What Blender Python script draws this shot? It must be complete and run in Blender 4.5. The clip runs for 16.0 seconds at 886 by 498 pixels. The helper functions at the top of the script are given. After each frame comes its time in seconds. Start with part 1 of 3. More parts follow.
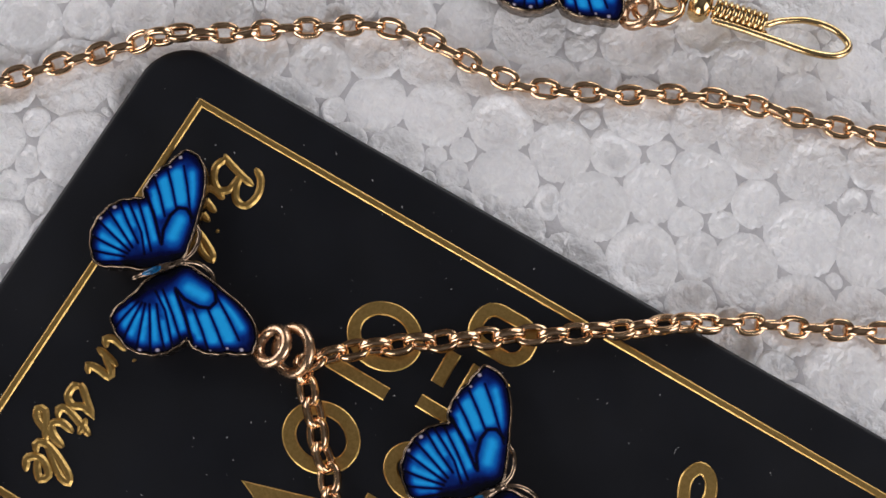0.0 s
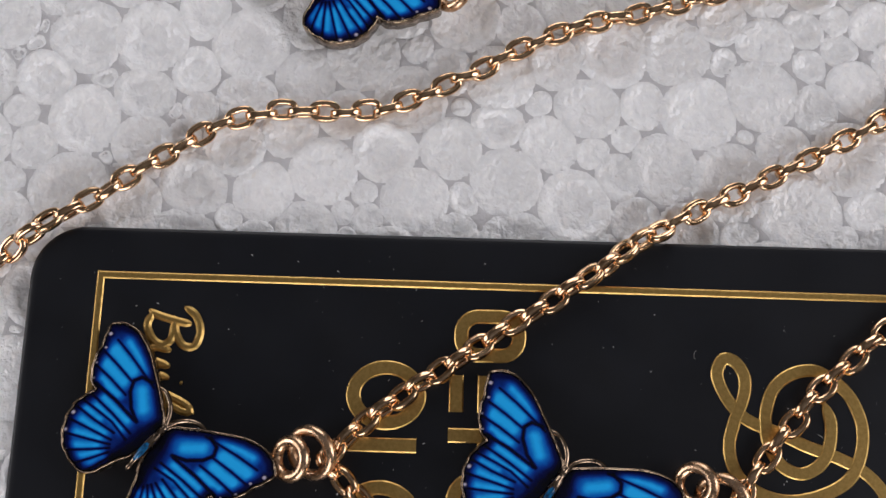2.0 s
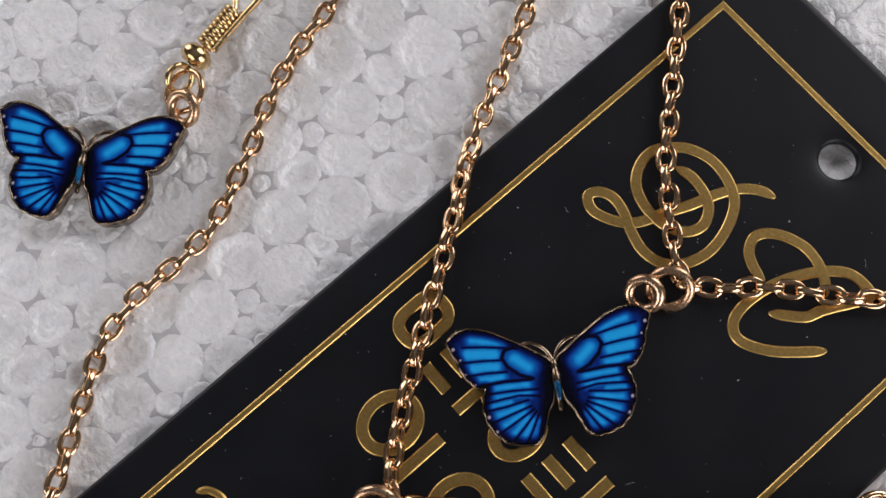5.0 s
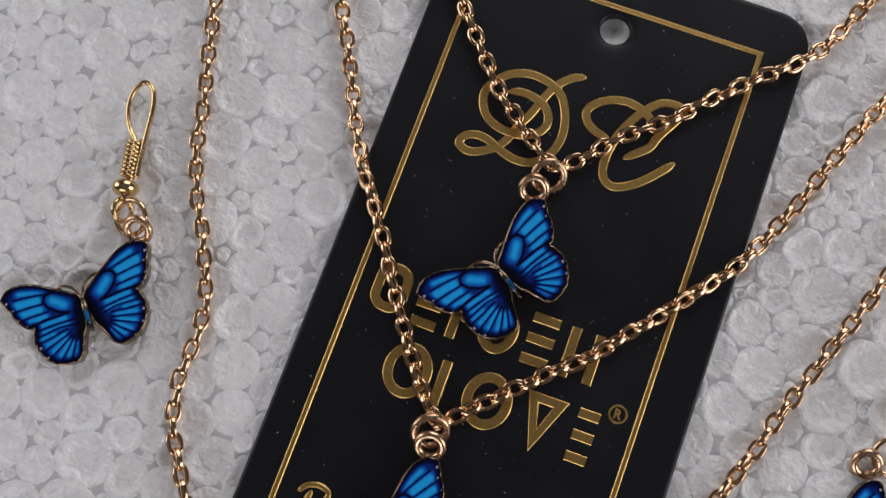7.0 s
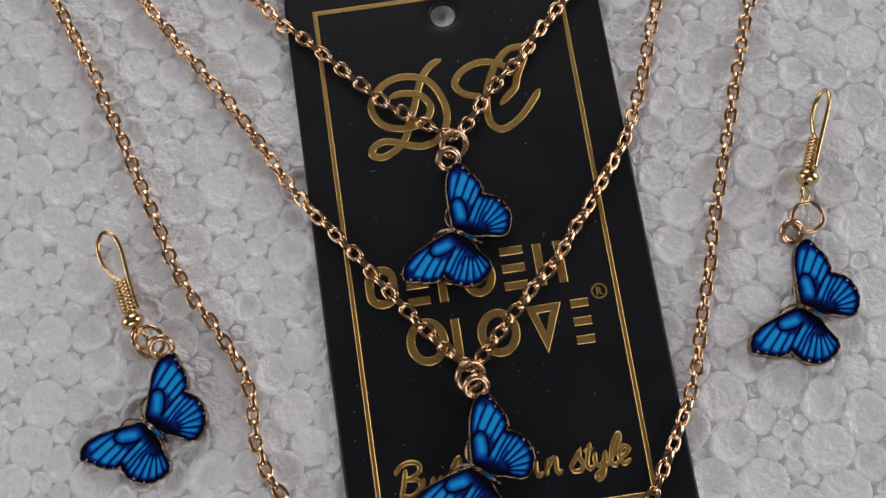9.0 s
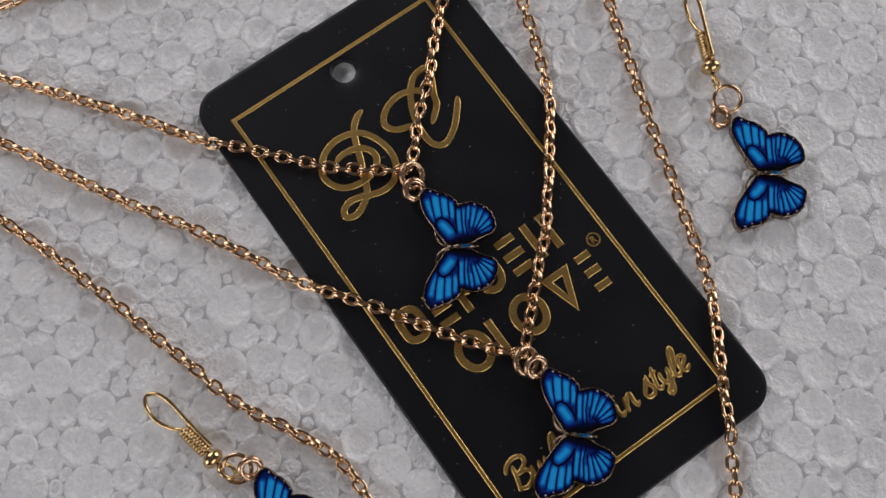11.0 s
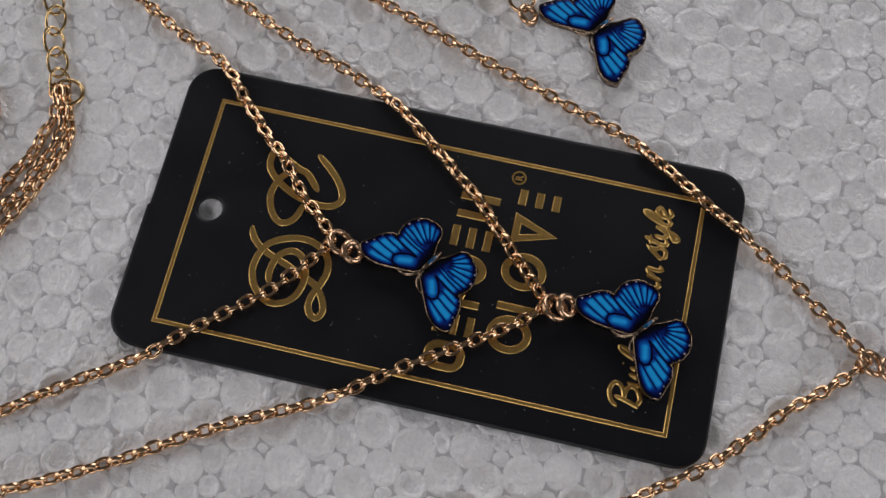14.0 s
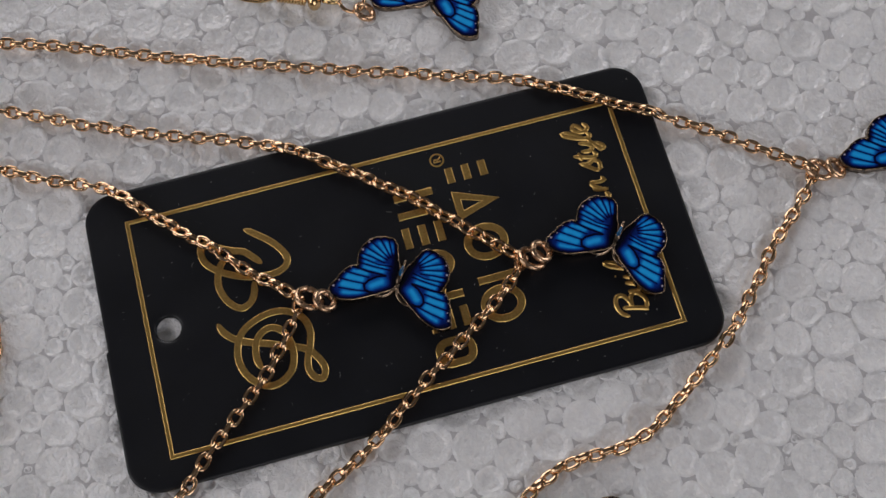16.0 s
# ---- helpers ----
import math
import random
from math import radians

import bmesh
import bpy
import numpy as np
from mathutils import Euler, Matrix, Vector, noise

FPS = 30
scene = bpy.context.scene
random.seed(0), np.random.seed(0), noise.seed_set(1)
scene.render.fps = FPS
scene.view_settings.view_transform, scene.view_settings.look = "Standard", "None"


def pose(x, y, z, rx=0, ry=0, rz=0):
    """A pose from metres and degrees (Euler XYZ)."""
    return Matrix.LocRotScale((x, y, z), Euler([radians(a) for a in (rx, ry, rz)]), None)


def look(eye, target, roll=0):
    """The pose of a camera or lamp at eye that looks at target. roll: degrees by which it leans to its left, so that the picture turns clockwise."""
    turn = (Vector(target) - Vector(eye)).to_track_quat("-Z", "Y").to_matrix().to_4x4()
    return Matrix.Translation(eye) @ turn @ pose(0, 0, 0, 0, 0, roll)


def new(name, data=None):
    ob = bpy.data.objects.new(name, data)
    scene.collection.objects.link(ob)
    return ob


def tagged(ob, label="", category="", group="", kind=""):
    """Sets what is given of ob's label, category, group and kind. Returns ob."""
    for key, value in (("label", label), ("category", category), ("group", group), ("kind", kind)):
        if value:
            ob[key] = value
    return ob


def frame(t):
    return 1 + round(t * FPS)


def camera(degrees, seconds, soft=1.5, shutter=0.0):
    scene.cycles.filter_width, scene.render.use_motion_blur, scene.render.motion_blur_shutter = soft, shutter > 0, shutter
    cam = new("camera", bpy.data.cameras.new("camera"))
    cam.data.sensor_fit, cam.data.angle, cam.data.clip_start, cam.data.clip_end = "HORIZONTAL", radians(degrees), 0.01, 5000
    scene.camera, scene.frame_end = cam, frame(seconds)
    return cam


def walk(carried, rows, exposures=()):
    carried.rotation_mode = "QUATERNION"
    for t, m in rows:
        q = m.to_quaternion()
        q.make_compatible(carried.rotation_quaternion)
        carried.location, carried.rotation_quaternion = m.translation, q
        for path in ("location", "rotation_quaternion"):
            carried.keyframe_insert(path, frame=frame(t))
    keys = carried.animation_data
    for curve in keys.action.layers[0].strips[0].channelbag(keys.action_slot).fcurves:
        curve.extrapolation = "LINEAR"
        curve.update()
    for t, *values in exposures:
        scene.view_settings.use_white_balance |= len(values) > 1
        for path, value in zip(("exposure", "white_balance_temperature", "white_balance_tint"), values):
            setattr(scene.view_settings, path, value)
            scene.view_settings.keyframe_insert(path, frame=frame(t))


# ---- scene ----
MM = 0.001
CARD_TOP = 1.3      # mm above the foam

# ---- camera and its way: seconds, place in mm, turn in degrees ----
cam = camera(41.12, 16.0, soft=1.5)
ROWS = (
    (0.0, 1.58, -2.33, 104.82, 12.03, -0.06, 120.47),
    (0.5, 2.32, -3.81, 103.98, 12.56, -0.11, 113.71),
    (1.0, 2.95, -5.53, 103.28, 13.07, -0.13, 106.23),
    (1.5, 3.62, -7.17, 103.37, 13.52, -0.12, 99.02),
    (2.0, 3.99, -8.68, 103.86, 13.85, -0.07, 91.70),
    (2.5, 3.95, -10.11, 104.63, 14.06, 0.08, 84.69),
    (3.0, 3.17, -11.57, 104.54, 14.13, 0.36, 77.84),
    (3.5, 2.10, -12.03, 103.73, 14.08, 0.68, 70.97),
    (4.0, 2.24, -12.26, 105.15, 13.90, 0.99, 64.08),
    (4.2, 2.65, -12.46, 106.56, 13.82, 1.08, 61.16),
    (6.3, 4.92, -20.68, 134.10, 12.14, 1.49, 30.01),
    (6.5, 4.73, -22.22, 137.28, 12.26, 1.44, 27.50),
    (7.0, 4.67, -27.13, 144.97, 12.55, 1.23, 20.18),
    (7.5, 4.04, -32.50, 152.79, 13.00, 0.98, 13.03),
    (8.0, 2.06, -37.92, 160.00, 13.62, 0.74, 6.06),
    (8.5, -2.78, -42.62, 165.18, 14.36, 0.63, -1.30),
    (9.0, -8.91, -45.49, 168.46, 15.14, 0.58, -8.56),
    (9.2, -11.19, -46.22, 169.75, 15.45, 0.58, -10.77),
    (11.3, -34.36, -38.89, 180.59, 16.43, 0.38, -39.47),
    (11.5, -36.20, -37.39, 180.44, 16.67, 0.30, -42.16),
    (12.0, -40.53, -33.46, 179.48, 17.27, 0.05, -49.09),
    (12.5, -45.25, -29.75, 178.60, 17.84, -0.08, -55.97),
    (13.0, -49.36, -25.42, 177.31, 18.40, -0.00, -63.01),
    (13.5, -53.06, -20.62, 176.44, 18.86, 0.25, -70.18),
    (14.0, -55.76, -16.11, 176.17, 19.18, 0.50, -77.01),
    (14.5, -57.27, -10.87, 175.86, 19.33, 0.76, -83.75),
    (15.0, -57.59, -5.56, 175.28, 19.30, 0.97, -90.76),
    (15.5, -57.07, -0.26, 175.45, 19.15, 1.08, -98.01),
    (16.0, -55.77, 5.03, 175.71, 18.91, 1.14, -105.12),
)
walk(cam, [(t, pose(x * MM, y * MM, z * MM, a, b, c)) for t, x, y, z, a, b, c in ROWS],
     exposures=((0.0, -0.34, 6500, 12), (4.0, -0.34, 6500, 12), (7.0, -0.66, 6500, 12), (9.0, -0.76, 6500, 12), (13.0, -0.92, 6550, 12), (16.0, -0.94, 6550, 12)))

# ---- sky, and added light from four unseen windows ----
world = bpy.data.worlds.new("sky")
scene.world = world
world.use_nodes = True
wn = world.node_tree
sky = wn.nodes.new("ShaderNodeTexSky")
sky.sky_type = "NISHITA"
sky.sun_disc = False
sky.sun_elevation = radians(40)
sky.sun_rotation = radians(-30)
wn.links.new(sky.outputs[0], wn.nodes["Background"].inputs[0])
wn.nodes["Background"].inputs[1].default_value = 0.08


def added_window_light(name, m, w, h, watts, colour):
    lamp = bpy.data.lights.new(name, "AREA")
    lamp.shape, lamp.size, lamp.size_y = "RECTANGLE", w, h
    lamp.energy, lamp.color = watts, colour
    ob = new(name, lamp)
    ob.matrix_world = m
    return ob


DAY = (1.0, 0.97, 0.97)
ROOM, TALL, WIN_W = 1.6, 2.4, 1.1
# unseen windows, added on every side; watts balance the light over the board
# side: turn, middle and height of the window, watts
WINDOWS = {"north": (0, 1.0, 1.4, 22), "west": (90, 0.8, 1.2, 14.5), "south": (180, 0.7, 0.95, 14), "east": (-90, 0.75, 1.1, 22)}
for side, (turn, middle, high, watts) in WINDOWS.items():
    eye = pose(0, 0, 0, 0, 0, turn) @ Vector((0, ROOM, middle))
    added_window_light("window_light_" + side, look(eye, (0, 0, middle)), WIN_W, high, watts, DAY)


# ---- materials ----
def material(name):
    m = bpy.data.materials.new(name)
    m.use_nodes = True
    t = m.node_tree
    return m, t, t.nodes["Principled BSDF"]


def node(t, kind, **values):
    n = t.nodes.new(kind)
    for k, v in values.items():
        n.inputs[k].default_value = v
    return n


def place_noise(t, scale, detail=4.0, rough=0.6):
    g = t.nodes.new("ShaderNodeNewGeometry")
    n = node(t, "ShaderNodeTexNoise", Scale=scale, Detail=detail, Roughness=rough)
    t.links.new(g.outputs["Position"], n.inputs["Vector"])
    return n


def ramp(t, source, *stops):
    r = t.nodes.new("ShaderNodeValToRGB")
    e = r.color_ramp.elements
    while len(e) < len(stops):
        e.new(0.5)
    for s, (p, c) in zip(e, stops):
        s.position, s.color = p, (c if len(c) == 4 else (*c, 1))
    t.links.new(source, r.inputs["Fac"])
    return r


def bump(t, b, height, strength, distance, chain=None):
    n = node(t, "ShaderNodeBump", Strength=strength, Distance=distance)
    t.links.new(height, n.inputs["Height"])
    if chain:
        t.links.new(chain.outputs[0], n.inputs["Normal"])
    t.links.new(n.outputs[0], b.inputs["Normal"])
    return n


def grey(v):
    return (v, v, v)


def foam_material(name, low, high, bead_tone, crinkle, gloss):
    m, t, b = material(name)
    mottle = place_noise(t, 800, 6, 0.7)
    mottle.inputs["Distortion"].default_value = 0.8
    c = ramp(t, mottle.outputs["Fac"], (0.36, low), (0.62, high))
    # each bead has its own density and so its own white
    g, o = t.nodes.new("ShaderNodeNewGeometry"), t.nodes.new("ShaderNodeObjectInfo")
    add, frac = t.nodes.new("ShaderNodeMath"), t.nodes.new("ShaderNodeMath")
    frac.operation = "FRACT"
    t.links.new(g.outputs["Random Per Island"], add.inputs[0])
    t.links.new(o.outputs["Random"], add.inputs[1])
    t.links.new(add.outputs[0], frac.inputs[0])
    tone = ramp(t, frac.outputs[0], (0.0, grey(1 - bead_tone)), (0.55, grey(1.0)))
    mix = t.nodes.new("ShaderNodeMix")
    mix.data_type, mix.blend_type = "RGBA", "MULTIPLY"
    mix.inputs[0].default_value = 1.0
    t.links.new(c.outputs[0], mix.inputs[6])
    t.links.new(tone.outputs[0], mix.inputs[7])
    t.links.new(mix.outputs[2], b.inputs["Base Color"])
    b.inputs["Roughness"].default_value = gloss
    b.inputs["Specular IOR Level"].default_value = 0.8
    b.inputs["Subsurface Weight"].default_value = 0.35
    b.inputs["Subsurface Radius"].default_value = (1.0, 0.95, 0.9)
    b.inputs["Subsurface Scale"].default_value = 0.0009
    crease = place_noise(t, 2300, 3, 0.55)
    crease.inputs["Distortion"].default_value = 0.2
    dent = place_noise(t, 1100, 2, 0.5)
    dent.inputs["Distortion"].default_value = 0.25
    first = bump(t, b, dent.outputs["Fac"], 0.8, 0.00065 * crinkle)
    bump(t, b, crease.outputs["Fac"], 0.5, 0.00014 * crinkle, first)
    return m


FOAM = foam_material("expanded_polystyrene", (0.83, 0.83, 0.84), (0.95, 0.95, 0.95), 0.09, 1.0, 0.29)
# translucent gap foam is greyer; part of this grey is painted-in shade
FOAM_GAP = foam_material("polystyrene_shaded_gaps", (0.54, 0.53, 0.543), (0.60, 0.59, 0.603), 0.0, 0.3, 0.3)


def metal(name, colour, dark, rough, scale=1500, wear=0.35, grain=0.12):
    m, t, b = material(name)
    n = place_noise(t, scale, 3)
    c = ramp(t, n.outputs["Fac"], (0.3, dark), (0.65, colour))
    t.links.new(c.outputs[0], b.inputs["Base Color"])
    b.inputs["Metallic"].default_value = 1
    r = ramp(t, n.outputs["Fac"], (0.3, grey(rough * (1 + wear))), (0.7, grey(rough * (1 - wear / 2))))
    t.links.new(r.outputs[0], b.inputs["Roughness"])
    bump(t, b, place_noise(t, 6000, 2).outputs["Fac"], grain, 0.00005)
    return m


GOLD = metal("polished_gold_plate", (0.90, 0.63, 0.39), (0.62, 0.38, 0.22), 0.15)
ROSE = metal("satin_rose_gold_wire", (0.78, 0.53, 0.345), (0.52, 0.32, 0.19), 0.25)
GOLD_PALE = metal("pale_gold_wire", (0.80, 0.59, 0.31), (0.58, 0.39, 0.18), 0.17)
FOIL = metal("hot_stamped_gold_foil", (0.66, 0.435, 0.15), (0.52, 0.33, 0.10), 0.36, 2600, 0.25, 0.5)
CASTING = metal("antique_gold_casting", (0.42, 0.31, 0.22), (0.035, 0.026, 0.02), 0.22)


BLACK, _t, _b = material("black_coated_card")
_n = place_noise(_t, 240, 6)
_c = ramp(_t, _n.outputs["Fac"], (0.3, (0.0010, 0.0016, 0.0036)), (0.7, (0.0024, 0.0034, 0.0066)))
_t.links.new(_c.outputs[0], _b.inputs["Base Color"])
_r = ramp(_t, place_noise(_t, 90, 5).outputs["Fac"], (0.3, grey(0.4)), (0.7, grey(0.52)))
_t.links.new(_r.outputs[0], _b.inputs["Roughness"])
_b.inputs["Specular IOR Level"].default_value = 0.38
bump(_t, _b, place_noise(_t, 5000, 3).outputs["Fac"], 0.12, 0.00004)

ENAMEL, _t, _b = material("blue_printed_enamel")
_a = _t.nodes.new("ShaderNodeAttribute")
_a.attribute_name = "pattern"
_mix = _t.nodes.new("ShaderNodeMath")
_mix.operation = "MULTIPLY_ADD"
_n = place_noise(_t, 1400, 3)
_t.links.new(_n.outputs["Fac"], _mix.inputs[0])
_mix.inputs[1].default_value = 0.16
_t.links.new(_a.outputs["Fac"], _mix.inputs[2])
_c = ramp(_t, _mix.outputs[0], (0.10, (0.0006, 0.0008, 0.003)), (0.28, (0.001, 0.003, 0.045)), (0.50, (0.002, 0.028, 0.22)),
          (0.76, (0.002, 0.125, 0.50)), (1.0, (0.012, 0.38, 0.84)))
_d = _t.nodes.new("ShaderNodeAttribute")
_d.attribute_name = "spot"
_m = _t.nodes.new("ShaderNodeMix")
_m.data_type = "RGBA"
_t.links.new(_d.outputs["Fac"], _m.inputs[0])
_t.links.new(_c.outputs[0], _m.inputs[6])
_m.inputs[7].default_value = (0.55, 0.5, 0.62, 1)
_t.links.new(_m.outputs[2], _b.inputs["Base Color"])
_b.inputs["Roughness"].default_value = 0.2
_b.inputs["Specular IOR Level"].default_value = 0.26

BODY_BLUE, _t, _b = material("dark_blue_body_enamel")
_c = ramp(_t, place_noise(_t, 1800, 3).outputs["Fac"], (0.35, (0.004, 0.03, 0.08)), (0.65, (0.006, 0.14, 0.34)))
_t.links.new(_c.outputs[0], _b.inputs["Base Color"])
_b.inputs["Roughness"].default_value = 0.15

WALL, _t, _b = material("pale_wall_paint")
_c = ramp(_t, place_noise(_t, 3, 5).outputs["Fac"], (0.3, (0.11, 0.10, 0.09)), (0.7, (0.14, 0.13, 0.115)))
_t.links.new(_c.outputs[0], _b.inputs["Base Color"])
_b.inputs["Roughness"].default_value = 0.8
CEILING, _t, _b = material("pale_ceiling_paint")
_c = ramp(_t, place_noise(_t, 4, 5).outputs["Fac"], (0.3, (0.17, 0.173, 0.185)), (0.7, (0.21, 0.213, 0.225)))
_t.links.new(_c.outputs[0], _b.inputs["Base Color"])
_b.inputs["Roughness"].default_value = 0.7
DUST, _t, _b = material("pale_dust")
_c = ramp(_t, place_noise(_t, 3000).outputs["Fac"], (0.3, (0.25, 0.25, 0.25)), (0.7, (0.5, 0.5, 0.5)))
_t.links.new(_c.outputs[0], _b.inputs["Base Color"])


# ---- building helpers; lengths in mm ----
def mesh_of(name, verts, faces, mat, smooth=True):
    me = bpy.data.meshes.new(name)
    me.from_pydata([(x * MM, y * MM, z * MM) for x, y, z in verts], [], faces)
    me.materials.append(mat)
    if smooth:
        me.polygons.foreach_set("use_smooth", [True] * len(me.polygons))
    me.update()
    return me


def part(name, me, parent, label=""):
    ob = new(name, me)
    ob.parent = parent
    return tagged(ob, label) if label else ob


def thing(name, label, category, group="", m=None):
    ob = new(name)
    ob.empty_display_size = 0.002
    if m is not None:
        ob.matrix_world = m
    return tagged(ob, label, category, group)


def spline(points, step=0.25, closed=False):
    """A smooth line through the points, in even steps."""
    p = np.array(points, float)
    n = len(p)
    out = []
    for i in range(n if closed else n - 1):
        a, b, c, d = (p[(i + k) % n] if closed else p[min(max(i + k, 0), n - 1)] for k in (-1, 0, 1, 2))
        m = max(2, int(np.linalg.norm(c - b) / step))
        for u in np.arange(m) / m:
            out.append(0.5 * (2 * b + (c - a) * u + (2 * a - 5 * b + 4 * c - d) * u * u + (3 * b - a - 3 * c + d) * u ** 3))
    if not closed:
        out.append(p[-1])
    return np.array(out)


def tube(points, radius, sides=8, closed=False):
    """A round wire along 3D points: vertices and faces."""
    p = np.array(points, float)
    n = len(p)
    if closed:
        tan = np.roll(p, -1, 0) - np.roll(p, 1, 0)
    else:
        tan = np.gradient(p, axis=0)
    tan /= np.linalg.norm(tan, axis=1)[:, None]
    ref = np.array([0.0, 0.0, 1.0]) if abs(tan[0][2]) < 0.9 else np.array([1.0, 0.0, 0.0])
    verts, faces = [], []
    r = np.full(n, radius) if np.isscalar(radius) else np.array(radius)
    side = np.cross(tan[0], ref)
    for i in range(n):
        side = side - tan[i] * (side @ tan[i])
        side /= np.linalg.norm(side)
        up = np.cross(side, tan[i])
        for k in range(sides):
            a = 2 * math.pi * k / sides
            verts.append(tuple(p[i] + r[i] * (math.cos(a) * side + math.sin(a) * up)))
    for i in range(n if closed else n - 1):
        j = (i + 1) % n
        for k in range(sides):
            l = (k + 1) % sides
            faces.append((i * sides + k, j * sides + k, j * sides + l, i * sides + l))
    if not closed:
        faces.append(tuple(range(sides))[::-1])
        faces.append(tuple((n - 1) * sides + k for k in range(sides)))
    return verts, faces


def ring(radius, wire, sides=10, n=40, flat=1.0):
    return tube([(radius * math.cos(2 * math.pi * i / n), radius * flat * math.sin(2 * math.pi * i / n), 0) for i in range(n)],
                wire, sides, True)


def ribbon(points, width, closed=False, high=0.1, edge=0.14, rise=0.0):
    """A raised foil stroke along 2D points, with sloping edges; it may rise on its way, to pass over itself."""
    p = np.array(points, float)
    n = len(p)
    if closed:
        d1, d0 = np.roll(p, -1, 0) - p, p - np.roll(p, 1, 0)
    else:
        d1 = np.vstack([p[1:] - p[:-1], p[-1:] - p[-2:-1]])
        d0 = np.vstack([p[1:2] - p[:1], p[1:] - p[:-1]])
    d1, d0 = d1 / np.linalg.norm(d1, axis=1)[:, None], d0 / np.linalg.norm(d0, axis=1)[:, None]
    n1, n0 = np.c_[-d1[:, 1], d1[:, 0]], np.c_[-d0[:, 1], d0[:, 0]]
    nn = n1 + n0
    nn /= np.linalg.norm(nn, axis=1)[:, None]
    nn /= np.maximum((nn * n1).sum(1), 0.4)[:, None]
    w = np.full(n, width / 2) if np.isscalar(width) else np.array(width) / 2
    rows = [(-1, 0, -0.04), (-1, 0, high * 0.1), (-1, edge * 0.8, high * 0.93), (-1, edge, high), (1, -edge, high), (1, -edge * 0.8, high * 0.93), (1, 0, high * 0.1), (1, 0, -0.04)]
    verts, faces = [], []
    for i in range(n):
        for s, e, h in rows:
            q = p[i] + nn[i] * (s * w[i] + e)
            verts.append((q[0], q[1], h + (rise * i / n if h > 0 else 0)))
    k = len(rows)
    for i in range(n if closed else n - 1):
        j = (i + 1) % n
        for a in range(k - 1):
            faces.append((i * k + a, j * k + a, j * k + a + 1, i * k + a + 1))
    if not closed:
        faces.append(tuple(range(k)))
        faces.append(tuple((n - 1) * k + a for a in range(k))[::-1])
    return verts, faces


def rounded_rect(x0, y0, x1, y1, r, n=8):
    out = []
    for cx, cy, a0 in ((x1 - r, y1 - r, 0), (x0 + r, y1 - r, 90), (x0 + r, y0 + r, 180), (x1 - r, y0 + r, 270)):
        for i in range(n + 1):
            a = radians(a0 + 90 * i / n)
            out.append((cx + r * math.cos(a), cy + r * math.sin(a)))
    return out


# ---- the room round it, which only lights and closes the place ----
def box(x0, y0, z0, x1, y1, z1):
    v = [(x, y, z) for z in (z0, z1) for x, y in ((x0, y0), (x1, y0), (x1, y1), (x0, y1))]
    return v, [(3, 2, 1, 0), (4, 5, 6, 7), (0, 1, 5, 4), (1, 2, 6, 5), (2, 3, 7, 6), (3, 0, 4, 7)]


def boxes(name, items, mat):
    verts, faces = [], []
    for it in items:
        v, f = box(*[q * 1000 for q in it])
        faces += [tuple(i + len(verts) for i in q) for q in f]
        verts += v
    return tagged(new(name, mesh_of(name, verts, faces, mat, False)), kind="structure")


BASE = -0.02
W2, T = WIN_W / 2, 0.12
R1 = ROOM + T


def wall_with_window(side, turn, middle, high):
    za, zb = middle - high / 2, middle + high / 2
    parts = [(-R1, ROOM, BASE, -W2, R1, TALL), (W2, ROOM, BASE, R1, R1, TALL), (-W2, ROOM, BASE, W2, R1, za), (-W2, ROOM, zb, W2, R1, TALL)]
    ob = boxes("wall_" + side, parts, WALL)
    ob.matrix_world = pose(0, 0, 0, 0, 0, turn)


for side, (turn, middle, high, watts) in WINDOWS.items():
    wall_with_window(side, turn, middle, high)
boxes("ceiling", [(-R1, -R1, TALL, R1, R1, TALL + T)], CEILING)
boxes("floor", [(-R1, -R1, BASE - T, R1, R1, BASE)], WALL)

# ---- polystyrene board with its beads ----
SKIN_Z = 0.16       # smooth skin between the beads
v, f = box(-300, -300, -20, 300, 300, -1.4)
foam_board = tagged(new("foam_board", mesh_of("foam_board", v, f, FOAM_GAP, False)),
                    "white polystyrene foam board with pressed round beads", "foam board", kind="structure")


def pack_beads(x0, y0, x1, y1, rng):
    """Round beads of mixed size, pushed apart until they fill the board and lap a little over one another."""
    count = int((x1 - x0) * (y1 - y0) / 20.5)
    p = np.c_[rng.uniform(x0, x1, count), rng.uniform(y0, y1, count)]
    r = np.where(rng.random(count) < 0.36, rng.uniform(1.3, 2.6, count), rng.uniform(2.9, 4.5, count))
    for step in range(70):
        if step % 10 == 0:
            d2 = (p[:, None, 0] - p[None, :, 0]) ** 2 + (p[:, None, 1] - p[None, :, 1]) ** 2
            a, b = np.where(np.triu(d2 < 110.0, 1))
        d = p[b] - p[a]
        dist = np.maximum(np.hypot(d[:, 0], d[:, 1]), 0.05)
        over = np.maximum(0.89 * (r[a] + r[b]) - dist, 0)
        push = d / dist[:, None] * (0.22 * over)[:, None]
        for axis in (0, 1):
            p[:, axis] += np.bincount(b, push[:, axis], count) - np.bincount(a, push[:, axis], count)
        p = np.clip(p, (x0, y0), (x1, y1))
    return np.c_[p, r]


